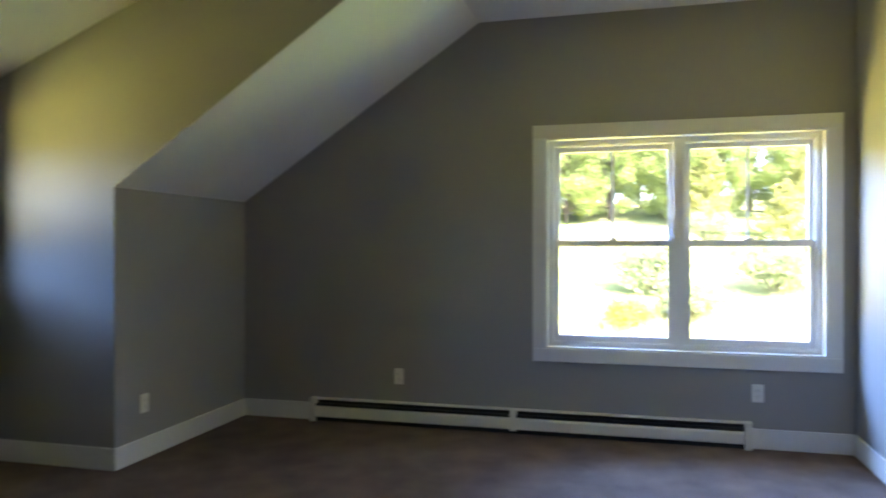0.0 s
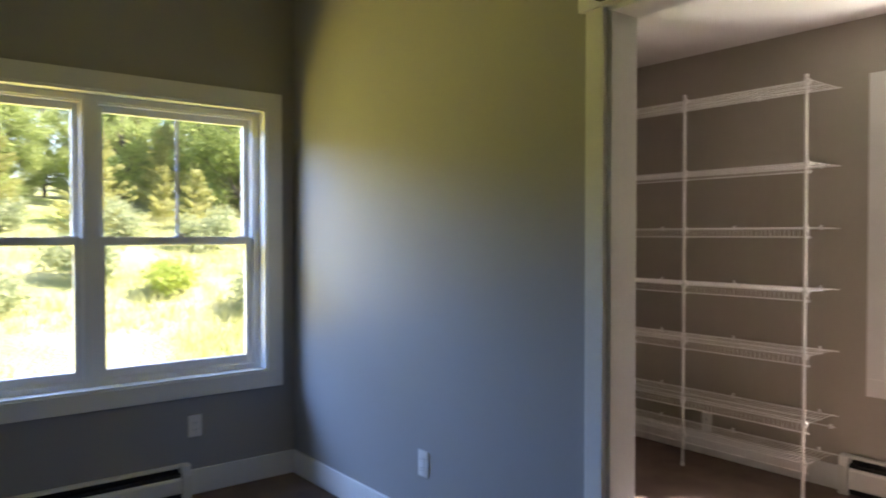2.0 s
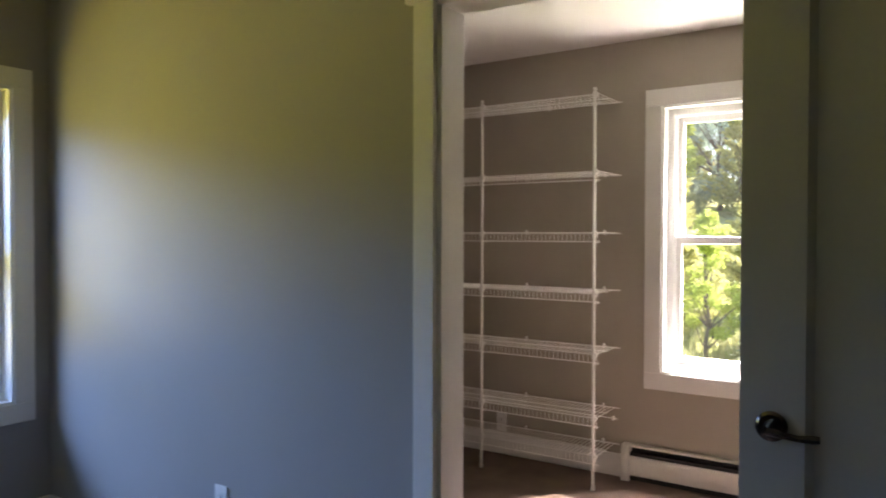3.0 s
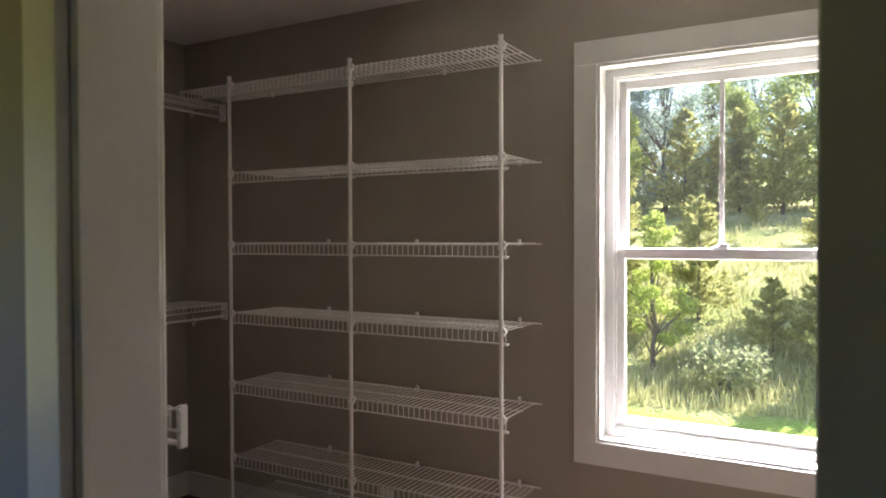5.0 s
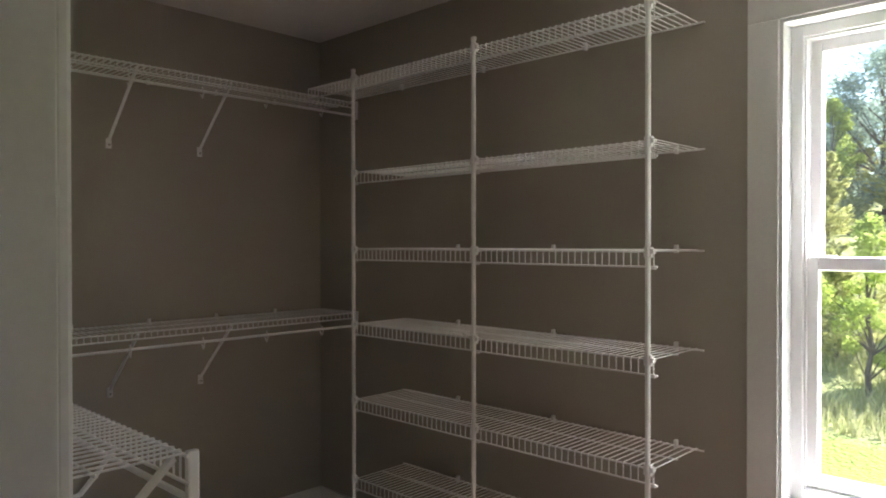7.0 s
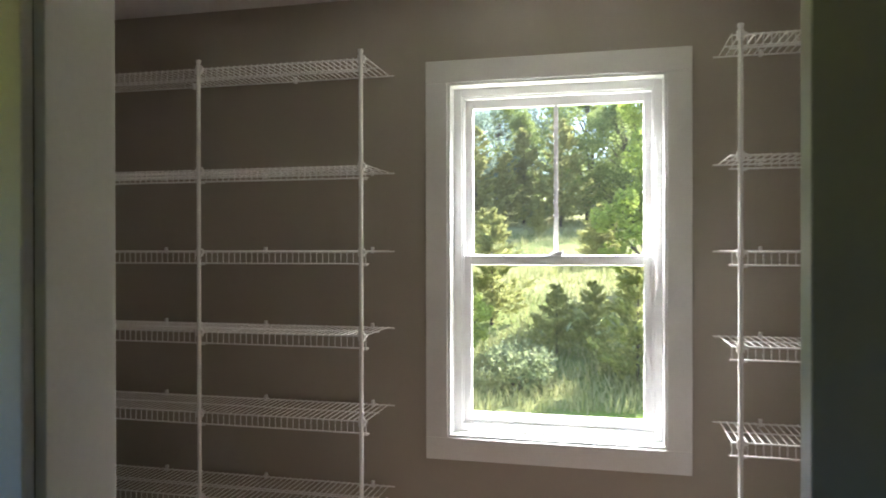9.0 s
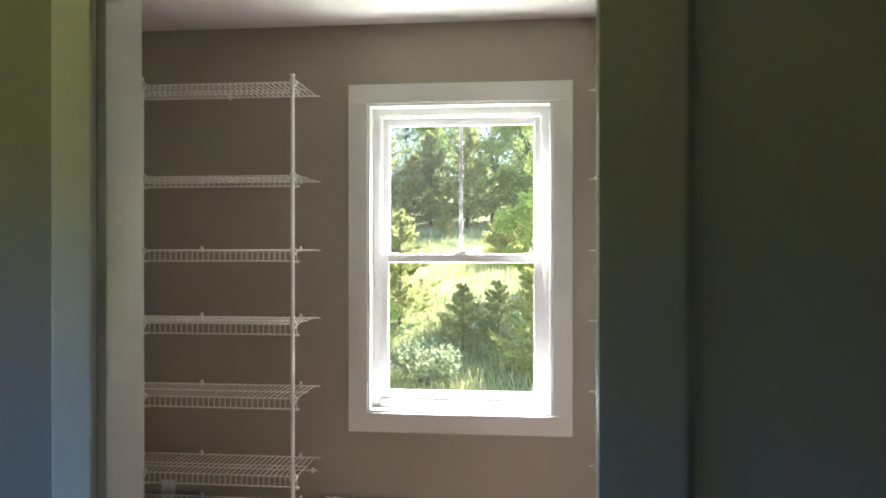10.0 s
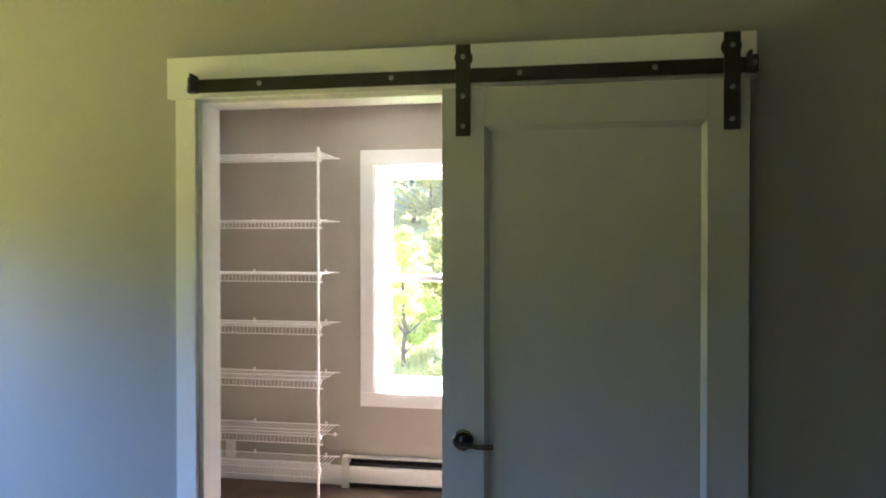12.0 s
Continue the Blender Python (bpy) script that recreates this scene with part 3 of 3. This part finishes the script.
def hang_shelf(z, y0, y1, label):
    """Shelf on the side wall with a hanging rod and sloped braces."""
    L = y1 - y0
    ob = wire_shelf(pose(CX0 + 0.004, y0, z, 0, 0, 90), L, label, lip=0.030, clips=[0.12 + 0.32 * k for k in range(int(L / 0.32))])
    bm = bmesh.new()
    rod(bm, (0, -0.296, -0.068), (L, -0.296, -0.068), 0.006, 10)
    part("hanging_rod", bm, M_WIRE, ob)
    k = 0.25
    while k < L:
        bm = bmesh.new()
        rod(bm, (k, -0.296, -0.05), (k, -0.310, -0.075), 0.003, 6)
        rod(bm, (k, -0.310, -0.075), (k, -0.300, -0.098), 0.003, 6)
        rod(bm, (k, -0.300, -0.098), (k, -0.286, -0.080), 0.003, 6)
        part("rod_hook", bm, M_WIRE, ob)
        k += 0.305
    for yb in (0.65, 1.063, 1.471):
        x = yb - y0
        bm = bmesh.new()
        box(bm, x - 0.011, x + 0.011, -0.004, 0.004, -0.305, -0.262, 0.001)
        rod(bm, (x, -0.004, -0.270), (x, -0.285, -0.012), 0.0065, 8)
        br = part("brace", bm, M_WIRE, ob)
        bm = bmesh.new()
        rod(bm, (x, -0.004, -0.290), (x, -0.0075, -0.290), 0.0045, 8)
        part("screw", bm, M_BOLT, br)
    bm = bmesh.new()
    box(bm, L - 0.006, L, -0.315, -0.270, -0.088, 0.004, 0.002)
    part("end_bracket", bm, M_WIRE, ob)
    return ob


hang_shelf(2.128, 0.47, BACK - 0.002, "white wire shelf with a hanging rod on braces")
hang_shelf(1.076, 0.47, BACK - 0.002, "white lower wire shelf with a hanging rod on braces")


def front_shelf():
    """Wire shelf with a hanging rod on the doorway wall, ending in a support bracket."""
    L = 1.95 - CX0 - 0.31
    ob = wire_shelf(pose(1.95, 0.132, 1.072, 0, 0, 180), L, "white wire shelf with hooks beside the closet doorway",
                    clips=[0.2 + 0.32 * k for k in range(5)])
    bm = bmesh.new()
    box(bm, 0.000, 0.014, -0.318, -0.296, -0.088, 0.004, 0.004)
    part("end_cap", bm, M_WIRE, ob)
    bm = bmesh.new()
    rod(bm, (0.01, -0.30, -0.076), (L, -0.30, -0.076), 0.006, 10)
    part("hanging_rod", bm, M_WIRE, ob)
    for x in (0.03, 0.55, 1.10):
        bm = bmesh.new()
        rod(bm, (x, -0.285, -0.010), (x, -0.006, -0.280), 0.0075, 8)
        box(bm, x - 0.011, x + 0.011, -0.008, 0.004, -0.310, -0.262, 0.001)
        part("brace", bm, M_WIRE, ob)
    for x in (0.30, 0.60, 0.90, 1.20):
        bm = bmesh.new()
        pts = [(x, -0.297, -0.046), (x, -0.262, -0.090), (x, -0.230, -0.125)]
        pts += [(x, -0.225 - 0.038 * math.cos(a), -0.150 - 0.038 * math.sin(a)) for a in (-2.6, 2.9, 2.3, 1.57, 0.9, 0.3, -0.2)]
        for a, b in zip(pts, pts[1:]):
            rod(bm, a, b, 0.0052, 8)
        part("rod_hook", bm, M_WIRE, ob)
    return ob


front_shelf()


def ceiling_fixture(x, y):
    """Small recessed ceiling sprinkler cover with a bright rim."""
    ob = empty("ceiling_sprinkler", pose(x, y, CLOSET_CEIL), "small round metal sprinkler on the closet ceiling", "sprinkler")
    bm = bmesh.new()
    rod(bm, (0, 0, 0), (0, 0, -0.008), 0.034, 24, 0.030)
    part("escutcheon", bm, M_PLASTIC, ob)
    bm = bmesh.new()
    rod(bm, (0, 0, -0.008), (0, 0, -0.024), 0.010, 12)
    rod(bm, (0, 0, -0.024), (0, 0, -0.028), 0.020, 16)
    part("deflector", bm, M_BOLT, ob)


ceiling_fixture(1.219, 1.411)
ceiling_fixture(1.90, 0.95)


def loose_rail(z, x0, x1, y):
    ob = empty("wall_rail", pose(x0, y, z), "thin white spare wire rail under the lowest shelves", "rail")
    bm = bmesh.new()
    rod(bm, (0, 0, 0), (x1 - x0, 0, 0), 0.0034, 8)
    part("rail_rod", bm, M_WIRE, ob)
    bm = bmesh.new()
    box(bm, x1 - x0 - 0.030, x1 - x0 - 0.018, -0.008, BACK - y, -0.012, 0.012, 0.002)
    part("rail_clip", bm, M_WIRE, ob)


loose_rail(0.330, 0.66, 2.06, BACK - 0.012)


# ---- outdoors ----
HX, HY = 3.0, -1.5


def ground_z(x, y):
    r = math.hypot(x - HX, y - HY)
    k = max(0.0, r - 18.0)
    rise = 0.22 * k - 0.0011 * k * k if k < 100 else 11.0
    s = max(0.0, min(1.0, (y + 0.6 * abs(min(x, 0)) + 4) / 14.0)) if x > -12 else 1.0
    bump = noise.noise(Vector((x * 0.06, y * 0.06, 0))) * min(1.0, k / 25.0) * 1.2
    return -2.9 + rise * s + bump


def ground():
    bm = bmesh.new()
    radii = [0.5, 6, 10, 14, 17, 20, 24, 28, 33, 39, 46, 55, 66, 80, 100, 140, 220, 400, 900, 2500]
    seg = 96
    rings = []
    for r in radii:
        row = []
        for i in range(seg):
            a = 2 * math.pi * i / seg
            x, y = HX + r * math.cos(a), HY + r * math.sin(a)
            row.append(bm.verts.new((x, y, ground_z(x, y))))
        rings.append(row)
    for p, q in zip(rings, rings[1:]):
        for i in range(seg):
            j = (i + 1) % seg
            bm.faces.new((p[i], q[i], q[j], p[j]))
    bm.faces.new(rings[0])
    return tagged(part("ground", bm, M_GROUND, smooth=True), "sunlit meadow grass rising towards the woods", "ground", kind="structure")


ground()


class Soup:
    """Collects many small leaf faces quickly."""
    def __init__(self):
        self.v, self.f = [], []

    def leaf(self, c, size, up=0.3, long=1.5):
        n = Vector((random.gauss(0, 1), random.gauss(0, 1), random.gauss(up, 1))).normalized()
        a = n.orthogonal().normalized()
        a = (Matrix.Rotation(random.uniform(0, 6.28), 3, n) @ a) * size * long * 0.5
        b = n.cross(a).normalized() * size * 0.5
        k = len(self.v)
        bend = n * size * 0.12
        self.v += [c - a, c + b * 0.9 + bend, c + a, c - b * 0.9 + bend]
        self.f.append((k, k + 1, k + 2, k + 3))

    def spray(self, c, d, size):
        """Narrow needle spray pointing along d."""
        d = (d + Vector((random.gauss(0, 0.35), random.gauss(0, 0.35), random.gauss(0.1, 0.35)))).normalized()
        b = (Matrix.Rotation(random.uniform(0, 6.28), 3, d) @ d.orthogonal().normalized()) * size * 0.2
        k = len(self.v)
        self.v += [c - b * 0.4, c + d * size * 0.45 + b, c + d * size, c + d * size * 0.45 - b]
        self.f.append((k, k + 1, k + 2, k + 3))

    def blade(self, c, h, w):
        k = len(self.v)
        t = random.uniform(0, 6.28)
        d = Vector((math.cos(t), math.sin(t), 0))
        lean = Vector((random.gauss(0, 0.25), random.gauss(0, 0.25), 1)) * h
        self.v += [c - d * w, c + d * w, c + lean]
        self.f.append((k, k + 1, k + 2))

    def object(self, name, material, parent=None):
        me = bpy.data.meshes.new(name)
        me.from_pydata([tuple(p) for p in self.v], [], self.f)
        me.materials.append(material)
        ob = new(name, me)
        if parent is not None:
            ob.parent = parent
        return ob


def broad_tree(height, spread, material, leaves, size, label, name="tree", clumps=34, low=0.3):
    ob = empty(name, pose(0, 0, -60), label, "tree", "woodland trees")
    bm = bmesh.new()
    pts = [Vector((0, 0, -0.3))]
    for i in range(1, 7):
        pts.append(Vector((random.gauss(0, 0.05) * height * 0.25, random.gauss(0, 0.05) * height * 0.25, height * 0.85 * i / 6)))
    r0 = height * 0.018
    for i in range(6):
        rod(bm, pts[i], pts[i + 1], r0 * (1 - i / 6.6), 8, r0 * (1 - (i + 1) / 6.6))
    part("trunk", bm, M_BARK, ob)
    centres = []
    for i in range(clumps):
        f = random.uniform(low, 0.98)
        a = random.uniform(0, 6.28)
        prof = math.sin(min(1.0, (f - low + 0.12) / (1.05 - low)) * math.pi) ** 0.6
        rr = spread * 0.5 * prof * random.uniform(0.35, 1.0)
        c = Vector((rr * math.cos(a), rr * math.sin(a), height * f))
        centres.append((c, spread * random.uniform(0.09, 0.17)))
    bm = bmesh.new()
    for c, r in centres:
        base = pts[min(5, max(1, int(c.z / height * 5.5)))]
        rod(bm, base + Vector((0, 0, -0.05 * height)), c, r0 * 0.3, 5, r0 * 0.06)
    part("limbs", bm, M_BARK, ob)
    s = Soup()
    per = leaves // clumps
    for c, r in centres:
        for _ in range(per):
            p = Vector((random.gauss(0, 1), random.gauss(0, 1), random.gauss(0, 0.75)))
            p = p.normalized() * (random.random() ** 0.45) * r
            s.leaf(c + p, size * random.uniform(0.6, 1.3))
    s.object("crown", material, ob)
    return ob


def cedar(height, spread, leaves, label, material=None):
    ob = empty("cedar", pose(0, 0, -60), label, "tree", "cedars")
    bm = bmesh.new()
    rod(bm, (0, 0, -0.2), (0, 0, height * 0.95), height * 0.018, 7, 0.01)
    part("trunk", bm, M_BARK, ob)
    s = Soup()
    boughs = 85
    for i in range(boughs):
        f = ((i + random.random()) / boughs) ** 1.15
        z = height * (0.03 + 0.93 * f)
        R = spread * 0.5 * (1 - f) ** 0.75 * random.uniform(0.45, 1.3) + 0.08
        a = random.uniform(0, 6.28)
        d = Vector((math.cos(a), math.sin(a), random.uniform(0.3, 0.85)))
        for _ in range(leaves // boughs):
            t = random.random() ** 0.65
            q = Vector((random.gauss(0, 1), random.gauss(0, 1), random.gauss(0, 0.6))) * R * 0.17 * (1.15 - t)
            s.spray(Vector((0, 0, z)) + d * R * t + q, d, (0.09 + 0.030 * height) * random.uniform(0.5, 1.2))
    s.object("foliage", material or M_CEDAR, ob)
    return ob


def shrub(size, leaves, material, label, leaf=0.09):
    ob = empty("shrub", pose(0, 0, -60), label, "shrub", "meadow shrubs")
    bm = bmesh.new()
    for _ in range(7):
        a = random.uniform(0, 6.28)
        rod(bm, (0, 0, -0.1), (0.35 * size * math.cos(a), 0.35 * size * math.sin(a), size * random.uniform(0.5, 0.8)), 0.02 * size, 5, 0.005)
    part("stems", bm, M_BARK, ob)
    s = Soup()
    for _ in range(16):
        a, rr = random.uniform(0, 6.28), random.random() ** 0.5 * size * 0.45
        c = Vector((rr * math.cos(a), rr * math.sin(a), size * random.uniform(0.2, 0.75)))
        for _ in range(leaves // 16):
            p = Vector((random.gauss(0, 1), random.gauss(0, 1), random.gauss(0, 0.8))) * size * 0.13
            s.leaf(c + p, leaf * random.uniform(0.6, 1.4))
    s.object("foliage", material, ob)
    return ob


T_OAK = broad_tree(13, 10, M_LEAF_HAZED, 15000, 0.18, "tall broadleaf tree at the wood's edge, leaves coloured pale blue-green for haze", clumps=52, low=0.12)
T_ASH = broad_tree(11, 7.5, M_LEAF_A, 13500, 0.17, "mid-green broadleaf tree at the wood's edge", clumps=46, low=0.08)
T_YOUNG = broad_tree(7.0, 3.6, M_LEAF_B, 6000, 0.12, "slender bright yellow-green young tree", clumps=30, low=0.2)
T_CEDAR = cedar(3.6, 2.5, 7000, "conical olive-green cedar in the meadow")
T_CEDAR2 = cedar(5.0, 2.9, 8000, "taller conical cedar in the meadow")
T_SHRUB = shrub(1.7, 2400, M_SHRUB, "rounded grey-green meadow shrub")
T_SHRUB2 = shrub(1.3, 1800, M_LEAF_B, "bright green meadow shrub")

T_PALE = shrub(1.4, 2000, M_TALL, "pale yellow-green bushy weeds in the meadow", 0.07)


def plant(src, x, y, s=1.0):
    return copy_thing(src, pose(x, y, ground_z(x, y) - 0.05, 0, 0, random.uniform(0, 360)) @ Matrix.Scale(s, 4))


def polar(deg, r):
    """Bearing from the house: 0 is straight out of the closet window, positive towards the gable window."""
    a = radians(deg)
    return HX - r * math.sin(a), HY + r * math.cos(a)


rng = random.Random(4)
for deg in range(-40, 135, 5):
    for r, srcs in ((56, (T_ASH, T_OAK)), (68, (T_OAK, T_OAK, T_ASH))):
        x, y = polar(deg + rng.uniform(-2, 2), r + rng.uniform(-5, 5))
        low = 0.68 if 11 < deg < 50 else 1.0
        plant(rng.choice(srcs) if deg < 48 else T_ASH, x, y, rng.uniform(0.7, 1.05) * low)
for _ in range(55):
    x, y = polar(rng.uniform(-35, 125), rng.uniform(38, 56))
    plant(rng.choice((T_CEDAR, T_CEDAR2, T_CEDAR2, T_YOUNG, T_ASH)), x, y, rng.uniform(0.6, 1.15))
for _ in range(20):
    x, y = polar(rng.uniform(-32, 50), rng.uniform(26, 46))
    plant(rng.choice((T_CEDAR, T_CEDAR, T_SHRUB, T_SHRUB2, T_CEDAR2)), x, y, rng.uniform(0.45, 0.85))
for _ in range(12):
    x, y = polar(rng.uniform(55, 120), rng.uniform(17, 42))
    plant(rng.choice((T_CEDAR, T_SHRUB, T_SHRUB, T_SHRUB2)), x, y, rng.uniform(0.6, 1.1))


for deg, r, src, s in ((-2, 20.5, T_CEDAR, 0.95), (4, 22.5, T_CEDAR, 0.6), (-5, 21, T_SHRUB, 1.2), (7, 20, T_SHRUB, 0.9), (12, 21, T_YOUNG, 0.62),
                       (14, 23, T_CEDAR, 0.9), (9, 25, T_CEDAR2, 0.8), (-8, 30, T_YOUNG, 1.25), (-11, 27, T_YOUNG, 1.1), (22, 20, T_YOUNG, 0.6),
                       (27, 22, T_SHRUB2, 1.1), (33, 21, T_CEDAR, 0.8), (-14, 22, T_SHRUB, 1.1), (18, 27, T_CEDAR2, 0.75), (-3, 26, T_YOUNG, 1.15), (-6, 28, T_YOUNG, 1.2),
                       (88, 29, T_SHRUB, 1.5), (85, 25, T_SHRUB, 1.2), (76, 36, T_SHRUB, 1.2), (79, 29, T_SHRUB, 1.4), (73, 27, T_SHRUB2, 1.2), (84, 41, T_SHRUB, 1.3), (77, 40, T_SHRUB, 1.2),
                       (90, 24, T_SHRUB2, 1.0), (66, 25, T_SHRUB, 1.2), (62, 30, T_CEDAR, 0.9), (70, 35, T_SHRUB, 1.3)):
    plant(src, *polar(deg, r), s)


for _ in range(9):
    x, y = polar(rng.uniform(-10, 22), rng.uniform(22, 44))
    plant(rng.choice((T_CEDAR, T_CEDAR, T_SHRUB, T_PALE)), x, y, rng.uniform(0.5, 0.85))
for _ in range(14):
    x, y = polar(rng.uniform(-14, 26), rng.uniform(18.8, 21.5))
    plant(T_PALE, x, y, rng.uniform(0.45, 0.8))
for _ in range(45):
    x, y = polar(rng.uniform(-25, 48), rng.uniform(44, 56))
    plant(rng.choice((T_CEDAR2, T_CEDAR2, T_SHRUB)), x, y, rng.uniform(0.9, 1.4))
for _ in range(45):
    x, y = polar(rng.uniform(48, 125), rng.uniform(50, 62))
    plant(rng.choice((T_ASH, T_YOUNG)), x, y, rng.uniform(0.5, 0.8))


def meadow():
    s = Soup()
    r2 = random.Random(9)
    for _ in range(26000):
        deg = r2.uniform(-34, 120)
        r = 18.6 + 30 * r2.random() ** 1.4
        x, y = polar(deg, r)
        if noise.noise(Vector((x * 0.25, y * 0.25, 3))) < -0.12:
            continue
        c = Vector((x, y, ground_z(x, y) - 0.03))
        for _ in range(3):
            s.blade(c + Vector((r2.gauss(0, 0.12), r2.gauss(0, 0.12), 0)), r2.uniform(0.25, 0.65), 0.028)
    ob = s.object("tall_grass", M_TALL)
    tagged(ob, "tall pale dry grass across the meadow", "grass", kind="stuff")


meadow()
for src in (T_OAK, T_ASH, T_YOUNG, T_CEDAR, T_CEDAR2, T_SHRUB, T_SHRUB2, T_PALE):
    for o in list(src.children_recursive) + [src]:
        bpy.data.objects.remove(o)
